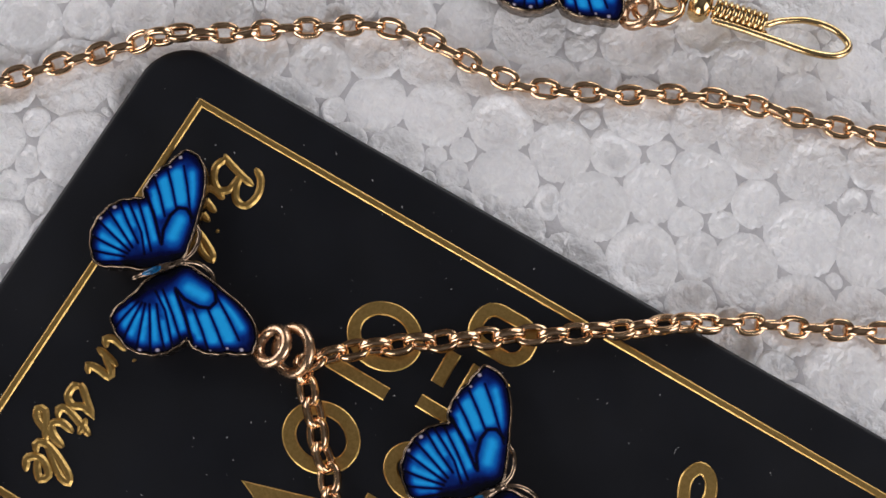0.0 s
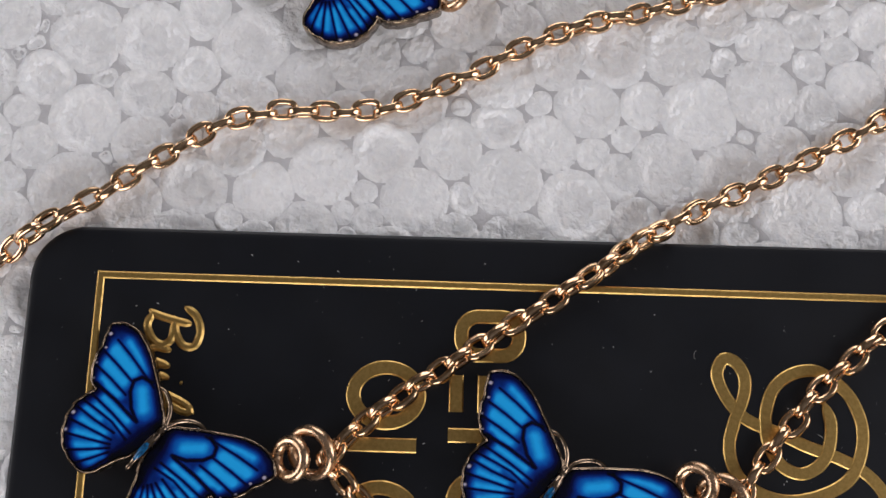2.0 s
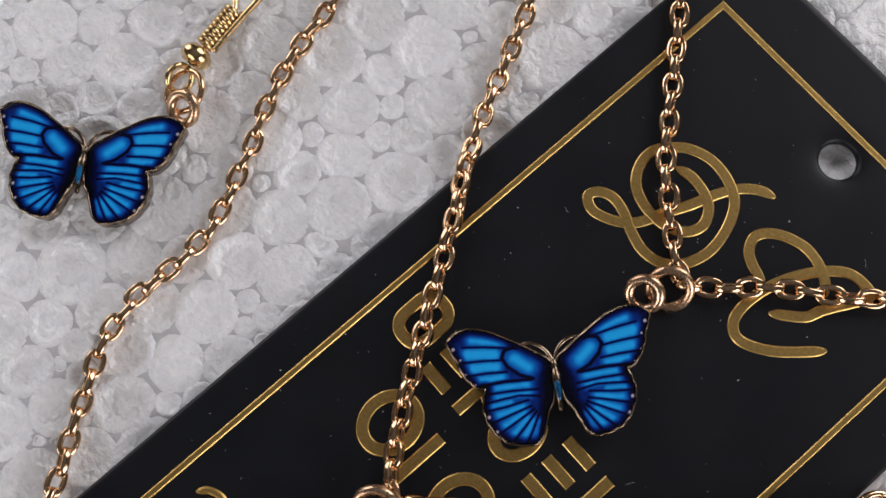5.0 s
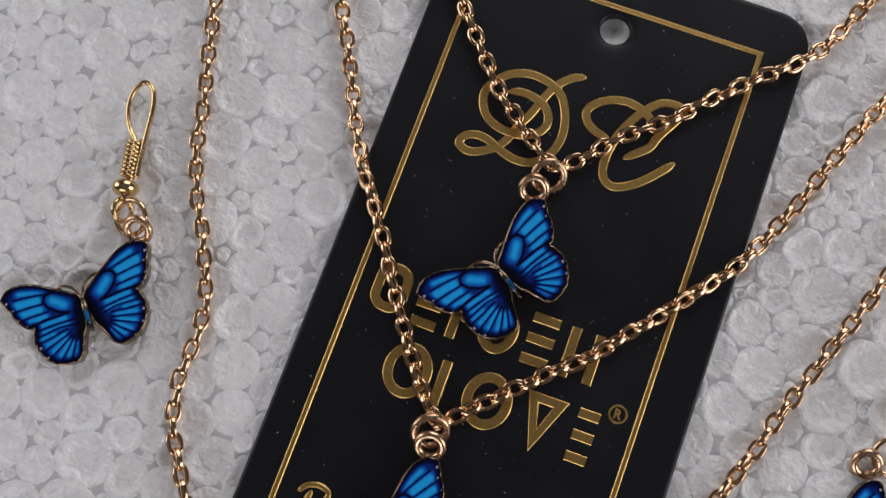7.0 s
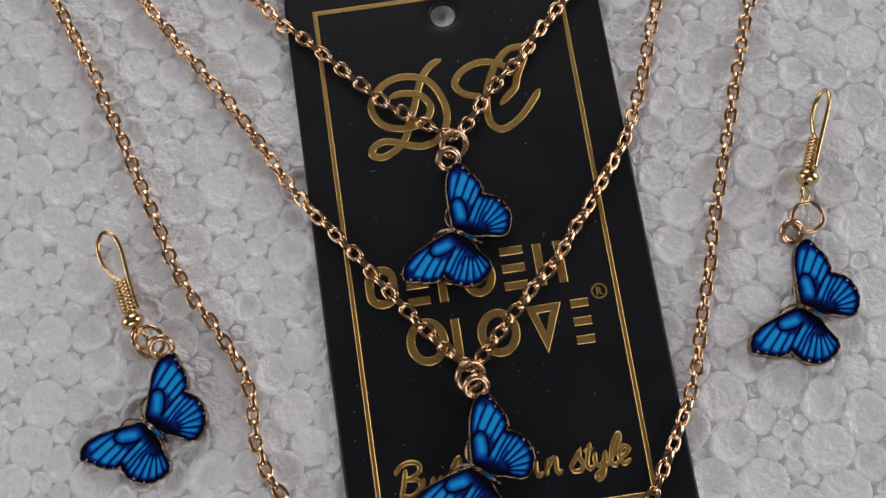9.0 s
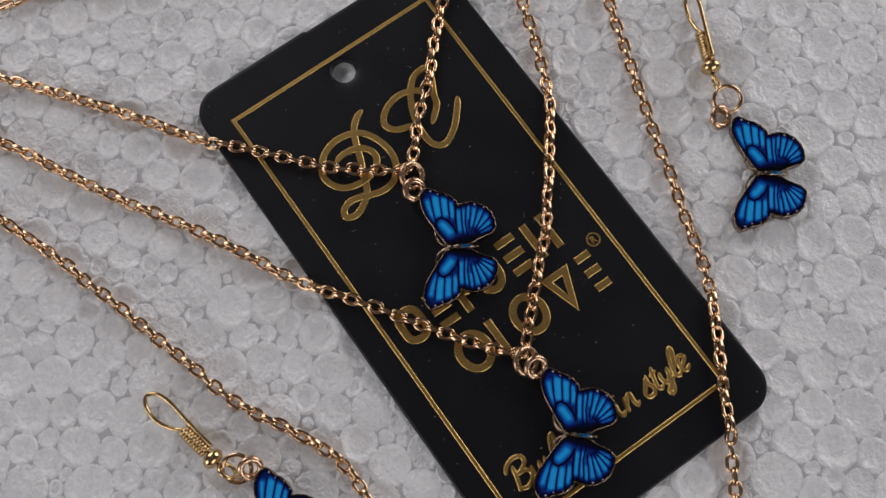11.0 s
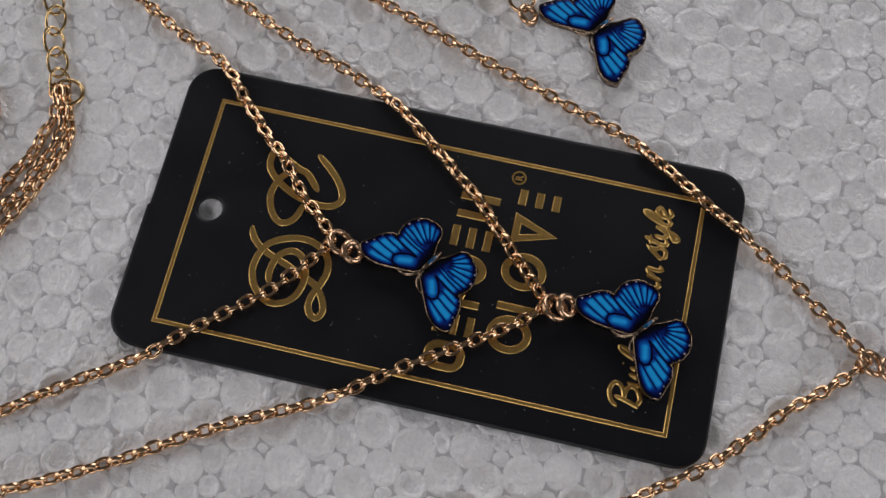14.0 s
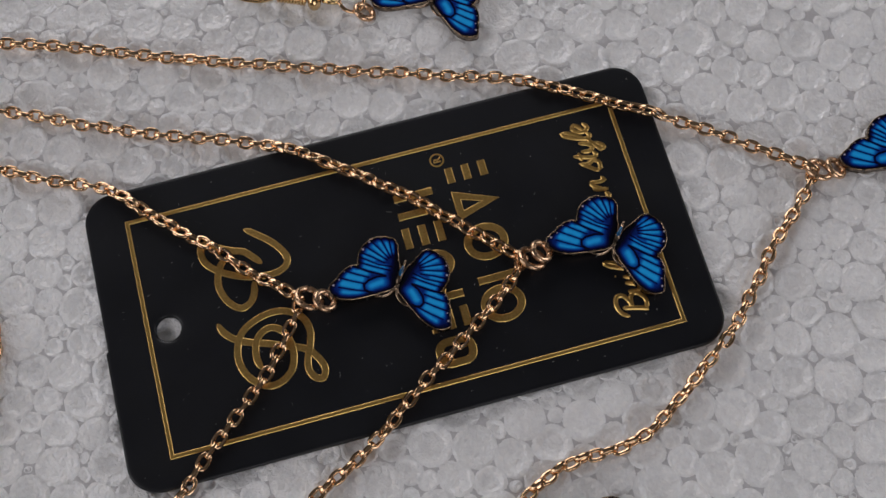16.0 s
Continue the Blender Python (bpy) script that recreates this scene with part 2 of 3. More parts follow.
def bead_shape(k, beads, rng, n):
    """A bead pressed to a shallow dish with a soft rim, round its own centre, and its outline."""
    x, y, r = beads[k]
    ang = np.arange(n) * 2 * math.pi / n
    a2, a3, p2, p3 = rng.uniform(0, 0.09), rng.uniform(0, 0.05), rng.uniform(0, 6.28), rng.uniform(0, 6.28)
    rad = r * (0.99 + a2 * np.cos(2 * ang + p2) + a3 * np.cos(3 * ang + p3) + 0.018 * np.cos(5 * ang + p2))
    d = beads[:, :2] - (x, y)
    dist = np.hypot(d[:, 0], d[:, 1])
    for j in np.where((dist > 0) & (dist < r + beads[:, 2]))[0]:
        a = (dist[j] ** 2 + r * r - beads[j, 2] ** 2) / (2 * dist[j]) + 0.05
        c = np.cos(ang - math.atan2(d[j, 1], d[j, 0]))
        rad = np.where(c > 0.05, np.minimum(rad, a / np.maximum(c, 0.05)), rad)
    for _ in range(6):
        rad = (np.roll(rad, 1) + 2 * rad + np.roll(rad, -1)) / 4
    rad = np.maximum(rad, 0.3)
    tilt, way = rng.uniform(0.0, 0.1), rng.uniform(0, 6.28)
    rim = SKIN_Z + rng.uniform(0.0, 0.09)
    dish = rng.uniform(0.22, 0.68) * min(r / 3.5, 1.1) * (1 if rng.random() < 0.85 else -0.4)
    lip = rng.uniform(0.8, 0.88)
    rings = (0.4, 0.52, 0.62, 0.72, lip, 0.94, 1.0)
    verts = [(0, 0, rim - dish)]
    for q in rings:
        u = min(max((q - 0.42) / (lip - 0.42), 0), 1)
        low = dish * (1 - u * u * (3 - 2 * u))
        over = max(q - lip, 0) / (1 - lip)
        for a, w in zip(ang, rad):
            px, py = q * w * math.cos(a), q * w * math.sin(a)
            lean = tilt * (px * math.cos(way) + py * math.sin(way)) * (1 - over)
            top = rim - low + lean + 0.02 * math.sin(5 * a * q + p3) * (1 - over)
            verts.append((px, py, top + (SKIN_Z - 0.07 - top) * over * over))
    faces = [(0, 1 + i, 1 + (i + 1) % n) for i in range(n)]
    for s in range(len(rings) - 1):
        for i in range(n):
            j = (i + 1) % n
            faces.append((1 + s * n + i, 1 + (s + 1) * n + i, 1 + (s + 1) * n + j, 1 + s * n + j))
    return verts, faces, rad


bead_rng = np.random.default_rng(7)
BEADS = pack_beads(-92, -104, 100, 108, bead_rng)

# ---- the tag ----
CX0, CX1, CY0, CY1 = -22.5, 26.05, -46.0, 46.45
HOLE = (1.7, 36.8, 1.95)


def card_body():
    """A stout card with rounded corners and edges and a punched hole."""
    bm = bmesh.new()
    under = 0.28

    def loop(points, z):
        return [bm.verts.new((x * MM, y * MM, z * MM)) for x, y in points]

    def skin(a, b):
        for i in range(len(a)):
            j = (i + 1) % len(a)
            bm.faces.new((a[i], a[j], b[j], b[i]))

    levels = [(0.0, under), (-0.0, CARD_TOP - 0.45), (0.06, CARD_TOP - 0.22), (0.18, CARD_TOP - 0.08), (0.40, CARD_TOP - 0.015), (0.8, CARD_TOP)]
    def outline(e):
        """The rim, with the small step that the cutter left in the short edge."""
        return [(x, y + 0.35 * (y > CY1 - 6) * min(max((0.5 - x) / 0.3, 0), 1) * min(max((y - CY1 + 6) / 5, 0), 1)) for x, y in with_step(rounded_rect(CX0 + e, CY0 + e, CX1 - e, CY1 - e, 4.8 - e, 12), CY1 - e)]

    def with_step(points, top):
        i = next(k for k in range(len(points) - 1) if points[k][0] > 0.5 > points[k + 1][0] and points[k][1] > top - 0.1)
        return points[:i + 1] + [(0.55, top), (0.15, top)] + points[i + 1:]

    rings = [loop(outline(e), z) for e, z in levels]
    for a, b in zip(rings, rings[1:]):
        skin(a, b)
    n = 40

    def circle(r, z):
        return loop([(HOLE[0] + r * math.cos(2 * math.pi * i / n), HOLE[1] + r * math.sin(2 * math.pi * i / n)) for i in range(n)], z)

    holes = [circle(HOLE[2] + e, CARD_TOP - z) for e, z in ((2.6, 0), (1.8, 0.012), (1.1, 0.04), (0.5, 0.1), (0.12, 0.2), (0, 0.4))] + [circle(HOLE[2], under)]
    for a, b in zip(holes, holes[1:]):
        skin(a, b)
    for f in bm.faces:
        f.smooth = True
    for outer, inner in ((rings[-1], holes[0]), (rings[0], holes[-1])):
        edges = []
        for l in (outer, inner):
            for i in range(len(l)):
                edges.append(bm.edges.get((l[i], l[(i + 1) % len(l)])) or bm.edges.new((l[i], l[(i + 1) % len(l)])))
        bmesh.ops.triangle_fill(bm, edges=edges, use_beauty=True, normal=(0, 0, 1))
    bmesh.ops.recalc_face_normals(bm, faces=bm.faces)
    me = bpy.data.meshes.new("card")
    bm.to_mesh(me)
    bm.free()
    me.materials.append(BLACK)
    return me


hang_tag = thing("hang_tag", "black card jewellery tag stamped with gold foil, lying on foam", "tag")
part("card", card_body(), hang_tag)


def foil(name, verts_faces, label=""):
    v, f = verts_faces
    return part(name, mesh_of(name, [(x, y, z + CARD_TOP) for x, y, z in v], f, FOIL, False), hang_tag, label)


foil("border_line", ribbon([(-18.05, -39.6), (20.05, -39.6), (20.3, 39.85), (-17.9, 39.85)], 0.68, True), "thin gold foil border line")


def brush(points, w, tip=1.6, **more):
    """A stroke with rounded, narrowing ends."""
    line = spline(points)
    far = np.r_[0, np.cumsum(np.hypot(*np.diff(line, axis=0).T))]
    end = np.clip(np.minimum(far, far[-1] - far) / tip, 0, 1)
    return ribbon(line, np.maximum(w * np.sqrt(1 - (1 - end) ** 2), 0.26), **more)


# first emblem: two curls crossed by a sweeping stroke
foil("emblem_stroke", brush([(0.3, 29.3), (-1.2, 28.7), (-2.6, 27.4), (-3.7, 25.4), (-4.8, 22.3), (-5.8, 20.1), (-6.6, 17.9), (-7.6, 16.5),
                                     (-9.2, 15.4), (-10.8, 14.9), (-12.1, 15.5), (-11.8, 16.6), (-10.4, 17.3), (-8.7, 17.1), (-6.7, 16.3), (-4.7, 15.8),
                                     (-2.8, 16.1), (-1.4, 17.1), (-0.4, 18.9), (-0.1, 21.1), (-0.7, 23.7), (-2.0, 25.9), (-4.0, 27.0), (-6.5, 27.3),
                                     (-8.9, 26.5), (-10.4, 25.1), (-11.3, 23.4), (-11.0, 21.5), (-9.8, 19.9), (-7.9, 19.1), (-5.8, 19.0), (-4.1, 19.5),
                                     (-2.9, 20.4), (-2.4, 21.9), (-3.1, 23.4), (-4.5, 24.3), (-6.7, 24.6), (-8.5, 24.1)], 1.1, rise=0.07), "gold foil curl emblem")
# second emblem
foil("emblem_stroke", brush([(14.4, 22.2), (12.8, 20.2), (10.9, 18.2), (8.9, 16.9), (7.5, 16.7), (6.4, 17.6), (6.0, 19.2), (6.1, 21.3),
                                     (6.6, 23.5), (7.6, 25.8), (9.0, 27.9), (10.7, 29.3), (12.8, 29.5), (13.5, 28.8), (12.8, 27.5), (11.4, 24.8),
                                     (10.8, 23.1), (9.5, 21.8), (8.1, 20.6)], 1.1, rise=0.05))
foil("emblem_stroke", brush([(10.6, 25.7), (9.5, 26.9), (7.8, 27.7), (5.9, 27.9), (3.9, 27.3), (2.4, 26.2), (1.8, 24.9), (2.5, 23.5),
                                     (4.0, 22.7), (5.6, 22.5)], 1.1, high=0.14))

# the two printed lines, as plain gold shapes
ST = 1.25      # stroke


def bar(x0, y0, x1, y1, w=ST):
    foil("foil_mark", ribbon([(x0, y0), (x1, y1)], w))


def mark_ring(cx, cy, rx, ry, w=ST):
    foil("foil_mark", ribbon([(cx + rx * math.cos(a), cy + ry * math.sin(a)) for a in np.arange(40) * math.pi / 20], w, True))


def three_bars(x0, x1, y0, y1):
    for y in (y0 + ST / 2, (y0 + y1) / 2, y1 - ST / 2):
        bar(x0, y, x1, y)


foil("foil_mark", ribbon(rounded_rect(-15.25, -7.45, -11.8, -2.4, 1.5, 6), ST, True))
three_bars(-10.0, -6.8, -8.4, -2.2)
bar(-4.8, -8.4, -4.8, -2.2)
mark_ring(-3.2, -4.1, 1.4, 1.3)
mark_ring(0.6, -5.3, 1.9, 2.5)
three_bars(4.2, 7.6, -8.15, -1.65)
bar(9.7, -8.15, 9.7, -1.8)
bar(12.8, -8.1, 12.8, -1.8)
mark_ring(-8.1, -13.85, 2.4, 2.85)
bar(-3.8, -17.3, -3.8, -11.1)
mark_ring(2.25, -14.05, 2.45, 2.9)
foil("foil_mark", ribbon([(7.4, -11.5), (8.9, -16.6), (10.9, -11.5)], 1.2, True))
three_bars(13.15, 15.75, -17.5, -10.85)
foil("foil_mark", ribbon([(17.6 + 1.05 * math.cos(a), -10.15 + 1.05 * math.sin(a)) for a in np.arange(28) * math.pi / 14], 0.28, True, edge=0.06))


def words(body, x0, x1, y, size, text):
    """Small upright gold letters on the tag between x0 and x1, on the line y."""
    cu = bpy.data.curves.new("letter", "FONT")
    cu.body, cu.size, cu.extrude, cu.bevel_depth = body, size * MM, 0.05 * MM, 0.06 * MM
    ob = bpy.data.objects.new("letter", cu)
    scene.collection.objects.link(ob)
    me = bpy.data.meshes.new_from_object(ob.evaluated_get(bpy.context.evaluated_depsgraph_get()))
    bpy.data.objects.remove(ob)
    co = np.empty(len(me.vertices) * 3)
    me.vertices.foreach_get("co", co)
    co = co.reshape(-1, 3)
    lo, hi = co[:, 0].min(), co[:, 0].max()
    co[:, 0] = (x0 + (co[:, 0] - lo) / (hi - lo) * (x1 - x0)) * MM
    co[:, 1] += y * MM
    co[:, 2] += (CARD_TOP + 0.02) * MM
    me.vertices.foreach_set("co", co.ravel())
    me.materials.clear()
    me.materials.append(FOIL)
    me.update()
    part("letter", me, hang_tag, text)


words("R", 17.15, 18.1, -10.7, 1.6, "small gold foil letter in a ring")

# the slogan in leaning brush script: strokes of each letter over a line, in mm
SCRIPT = {
    "B": (((1.3, 3.9), (1.0, 2.4), (0.5, 0.7), (0.1, 0.1)), ((-0.2, 3.2), (0.5, 4.2), (1.9, 4.7), (3.2, 4.3), (3.2, 3.3), (2.2, 2.6), (1.4, 2.4), (2.7, 2.2), (3.2, 1.4),
                                                          (2.6, 0.5), (1.4, 0.0), (0.3, 0.5))),
    "u": (((0.3, 2.3), (0.0, 1.0), (0.4, 0.2), (1.1, 0.7), (1.7, 2.3)), ((1.7, 2.3), (1.4, 0.9), (1.8, 0.2), (2.3, 0.6))),
    "i": (((0.4, 2.3), (0.1, 0.9), (0.5, 0.2), (1.1, 0.7)), ((0.75, 3.3), (0.85, 3.5))),
    "l": (((0.2, 0.7), (1.4, 2.2), (2.2, 3.6), (2.2, 4.3), (1.6, 3.8), (0.7, 1.8), (0.5, 0.5), (1.0, 0.1), (1.5, 0.6)),),
    "n": (((0.5, 2.4), (0.2, 1.2), (0.0, 0.0)), ((0.1, 0.7), (1.0, 2.1), (1.6, 2.2), (1.5, 1.0), (1.7, 0.2), (2.3, 0.6))),
    "s": (((0.0, 0.5), (1.2, 2.0), (1.7, 2.6), (1.6, 1.8), (2.0, 0.9), (1.5, 0.1), (0.5, 0.1), (0.3, 0.7)),),
    "t": (((1.3, 3.7), (0.7, 1.9), (0.4, 0.6), (0.8, 0.1), (1.4, 0.5)), ((0.2, 2.6), (1.7, 2.8))),
    "y": (((0.3, 2.3), (0.1, 1.0), (0.6, 0.3), (1.3, 0.9), (1.8, 2.3)), ((1.8, 2.3), (1.4, 0.6), (0.9, -1.0), (0.2, -1.5), (0.0, -0.9), (1.0, -0.1), (2.1, 0.7))),
    "e": (((0.1, 0.8), (1.2, 1.4), (1.7, 2.1), (1.1, 2.5), (0.4, 1.7), (0.3, 0.7), (0.9, 0.1), (1.8, 0.7)),),
}


def script(letter, x, y, w=0.72):
    for points in SCRIPT[letter]:
        foil("slogan_stroke", brush([(x + a, y + b) for a, b in points], w, 0.7, high=0.2, edge=0.24, rise=0.03), "gold foil brush script stroke")


for letter, x in (("B", -15.1), ("u", -11.7), ("i", -9.4), ("l", -8.4), ("i", 4.1), ("n", 5.6), ("s", 8.9), ("t", 11.0), ("y", 12.5), ("l", 14.3), ("e", 15.8)):
    script(letter, x, -35.1)


# ---- butterflies ----
WING = [(0.3, 2.4), (1.5, 3.5), (2.8, 4.4), (4.1, 5.2), (5.4, 6.0), (6.6, 6.5), (7.9, 6.75), (9.1, 6.5), (9.9, 5.9), (10.0, 5.3), (9.7, 4.5), (9.3, 3.6),
        (9.1, 2.8), (8.7, 2.0), (8.1, 1.2), (7.5, 0.8), (7.0, 0.6), (7.2, -0.1), (7.4, -0.9), (7.4, -1.8), (7.15, -2.8), (6.5, -3.9), (5.6, -4.7), (4.4, -5.15),
        (3.2, -5.3), (2.4, -5.0), (1.9, -4.2), (1.5, -3.2), (1.1, -2.3), (0.6, -1.5), (0.3, 0.0)]
# dark veins between the blue fields: polyline and half width
VEINS = (((8.6, 5.0), (6.6, 4.75), (4.2, 4.3), (3.2, 4.1)), ((8.7, 3.5), (6.8, 3.4), (4.9, 3.2)), ((8.5, 2.15), (6.6, 2.15), (4.6, 2.0)),
         ((7.3, 1.0), (5.0, 1.1), (2.4, 0.95)), ((3.6, 4.3), (4.6, 4.1), (4.95, 3.4), (4.5, 2.5), (3.4, 1.5), (2.2, 1.0)),
         ((6.9, 0.1), (4.4, 0.1), (1.9, -0.1)), ((7.1, -0.75), (5.2, -0.55), (3.8, -0.45), (1.8, -0.75)), ((7.1, -1.5), (5.2, -1.35), (3.0, -1.0)),
         ((6.8, -2.7), (5.0, -2.2), (2.8, -1.6)), ((6.1, -3.75), (4.4, -2.9), (2.6, -1.95)), ((4.9, -4.6), (3.7, -3.5), (2.4, -2.2)),
         ((3.7, -5.0), (3.0, -3.9), (2.2, -2.5)), ((2.6, -5.1), (2.2, -3.9), (1.8, -2.7)))
# bright blue fields: from, to, half width
FIELDS = ((7.9, 5.6, 4.4, 4.75, 0.5), (8.3, 4.25, 5.4, 3.85, 0.75), (8.0, 2.85, 5.4, 2.65, 0.68), (7.4, 1.6, 5.0, 1.55, 0.55), (3.85, 3.3, 2.4, 2.05, 0.95),
          (6.1, 0.6, 2.6, 0.5, 0.5), (6.2, -0.3, 2.5, -0.3, 0.42), (6.6, -1.1, 4.6, -0.95, 0.42), (6.2, -2.05, 3.4, -1.5, 0.5), (5.7, -3.15, 3.4, -2.1, 0.5),
          (4.9, -4.0, 3.2, -2.6, 0.48), (3.9, -4.4, 2.8, -2.9, 0.45), (2.8, -4.5, 2.2, -3.1, 0.42))
SPOTS = ((9.5, 4.95, 0.15), (8.95, 3.8, 0.1), (8.65, 2.3, 0.08), (7.85, 1.15, 0.1), (7.0, -2.1, 0.15), (6.45, -3.6, 0.13), (5.2, -4.85, 0.08))
WING_TOP = 1.15
SIZE = 0.97          # of the drawn wing


def margin(step):
    """The wing's outline, with small scallops where the veins reach the outer edge."""
    line = spline(WING, step, True)
    n = len(line)
    d = np.roll(line, -1, 0) - np.roll(line, 1, 0)
    d /= np.linalg.norm(d, axis=1)[:, None]
    far = np.r_[0, np.cumsum(np.hypot(*np.diff(line, axis=0).T))]
    u = np.arange(n) / n
    outer = np.clip((u - 0.28) / 0.05, 0, 1) * np.clip((0.86 - u) / 0.05, 0, 1)
    return line + np.c_[-d[:, 1], d[:, 0]] * (0.09 * outer * np.abs(np.sin(far * math.pi / 1.35)) - 0.03 * outer)[:, None]


def enamel(side):
    """The printed, slightly domed face of one wing."""
    line = margin(0.15)
    x0, y0 = line.min(0)
    x1, y1 = line.max(0)
    step = 0.1
    gx, gy = np.meshgrid(np.arange(x0, x1, step), np.arange(y0, y1, step))
    px, py = gx.ravel(), gy.ravel()
    inside = np.zeros(len(px), bool)
    near = np.full(len(px), 9.0)
    for (ax, ay), (bx, by) in zip(line, np.roll(line, -1, 0)):
        cross = ((ay > py) != (by > py)) & (px < (bx - ax) * (py - ay) / ((by - ay) or 1e-9) + ax)
        inside ^= cross
        dx, dy = bx - ax, by - ay
        u = np.clip(((px - ax) * dx + (py - ay) * dy) / (dx * dx + dy * dy + 1e-12), 0, 1)
        near = np.minimum(near, np.hypot(px - ax - u * dx, py - ay - u * dy))
    keep = inside & (near > 0.12)
    def to_line(points):
        d = np.full(len(px), 9.0)
        for (ax, ay), (bx, by) in zip(points, points[1:]):
            dx, dy = bx - ax, by - ay
            u = np.clip(((px - ax) * dx + (py - ay) * dy) / (dx * dx + dy * dy), 0, 1)
            d = np.minimum(d, np.hypot(px - ax - u * dx, py - ay - u * dy))
        return d

    def soft(x, low, high):
        u = np.clip((x - low) / (high - low), 0, 1)
        return u * u * (3 - 2 * u)

    vein = np.full(len(px), 9.0)
    for k, points in enumerate(VEINS):
        vein = np.minimum(vein, to_line(points) - (0.06 if k in (3, 4) else 0.0))
    glow = np.zeros(len(px))
    for ax, ay, bx, by, w in FIELDS:
        dx, dy = bx - ax, by - ay
        u = np.clip(((px - ax) * dx + (py - ay) * dy) / (dx * dx + dy * dy), 0.08, 0.92)
        glow = np.maximum(glow, soft(w + 0.2 - np.hypot(px - ax - u * dx, py - ay - u * dy), -0.45, 0.95 if w < 0.9 else 1.35))
    value = 0.31 + 0.67 * glow
    value *= 0.12 + 0.88 * soft(vein, 0.0, 0.2)
    value *= 0.2 + 0.8 * soft(near, 0.1, 1.05)
    value *= 0.2 + 0.8 * soft(to_line([(0.2, 2.4), (0.9, 0.6), (1.2, -1.6), (1.5, -2.4)]), 0.1, 1.1)
    spot = np.zeros(len(px))
    for sx, sy, r in SPOTS:
        spot = np.maximum(spot, np.clip((r - np.hypot(px - sx, py - sy)) / 0.12 + 0.4, 0, 1))
    z = WING_TOP + 0.10 * (1 - np.exp(-near / 0.5)) + 0.04 * value
    index = -np.ones(len(px), int)
    index[keep] = np.arange(keep.sum())
    grid = index.reshape(gx.shape)
    a, b, c, d = grid[:-1, :-1], grid[:-1, 1:], grid[1:, 1:], grid[1:, :-1]
    ok = (a >= 0) & (b >= 0) & (c >= 0) & (d >= 0)
    quads = np.stack([a[ok], b[ok], c[ok], d[ok]], 1)
    if side < 0:
        quads = quads[:, ::-1]
    me = mesh_of("wing", np.c_[side * px[keep], py[keep], z[keep]].tolist(), quads.tolist(), ENAMEL)
    for key, values in (("pattern", value[keep]), ("spot", spot[keep])):
        me.attributes.new(key, "FLOAT", "POINT").data.foreach_set("value", values.astype(np.float32))
    return me


def casting(side):
    """Metal tray of one wing: thick plate with a raised rounded rim."""
    line = margin(0.2)
    if side < 0:
        line = line[::-1] * (-1, 1)
    n = len(line)
    d = np.roll(line, -1, 0) - np.roll(line, 1, 0)
    d /= np.linalg.norm(d, axis=1)[:, None]
    out = np.c_[-d[:, 1], d[:, 0]]           # outward for a clockwise line
    rows = [(-0.15, -0.4), (0.06, -0.28), (0.10, 0.8), (0.10, WING_TOP), (0.06, WING_TOP + 0.11), (-0.02, WING_TOP + 0.14), (-0.09, WING_TOP + 0.10), (-0.14, WING_TOP - 0.1)]
    verts, faces = [], []
    for e, z in rows:
        verts += [(*(line[i] + out[i] * e), z) for i in range(n)]
    for r in range(len(rows) - 1):
        for i in range(n):
            j = (i + 1) % n
            faces.append((r * n + i, r * n + j, (r + 1) * n + j, (r + 1) * n + i))
    faces.append(tuple(range(n)))
    faces.append(tuple(range((len(rows) - 1) * n, len(rows) * n))[::-1])
    return verts, faces


def body_mesh():
    """Cast body between the wings, with a round head and a pointed tail."""
    p = [(0, 2.5 - 5.0 * u, WING_TOP - 0.02 + 0.2 * math.sin(math.pi * u)) for u in np.linspace(0, 1, 20)]
    r = [0.2, 0.36, 0.36, 0.26, 0.34, 0.42, 0.46, 0.47, 0.46, 0.44, 0.42, 0.4, 0.37, 0.34, 0.3, 0.26, 0.22, 0.24, 0.26, 0.1]
    return tube(p, r, 12)


def body_stripe():
    p = [(0, 1.3 - 2.9 * u, WING_TOP + 0.2 + 0.17 * math.sin(math.pi * u)) for u in np.linspace(0, 1, 16)]
    return tube(p, [0.05 + 0.27 * math.sin(math.pi * min(u + 0.03, 1)) ** 0.6 for u in np.linspace(0, 0.97, 16)], 10)


def feeler(side):
    p = spline([(side * 0.1, 2.5, 1.1), (side * 0.5, 3.4, 1.1), (side * 1.2, 4.1, 1.1), (side * 2.1, 4.5, 1.0), (side * 2.9, 4.4, 0.9)], 0.2)
    return tube(p, 0.22, 7)


WING_R, WING_L = enamel(1), enamel(-1)
TRAY_R, TRAY_L = mesh_of("wing_tray", *casting(1), CASTING), mesh_of("wing_tray", *casting(-1), CASTING)
BODY, STRIPE = mesh_of("body", *body_mesh(), CASTING), mesh_of("body_enamel", *body_stripe(), BODY_BLUE)
FEELER_R, FEELER_L = mesh_of("feeler", *feeler(1), CASTING), mesh_of("feeler", *feeler(-1), CASTING)
LOOP = mesh_of("hanging_loop", *ring(1.55, 0.54, 12, 40), ROSE)


def at(x, y, z, rx=0, ry=0, rz=0):
    return pose(x * MM, y * MM, z * MM, rx, ry, rz)


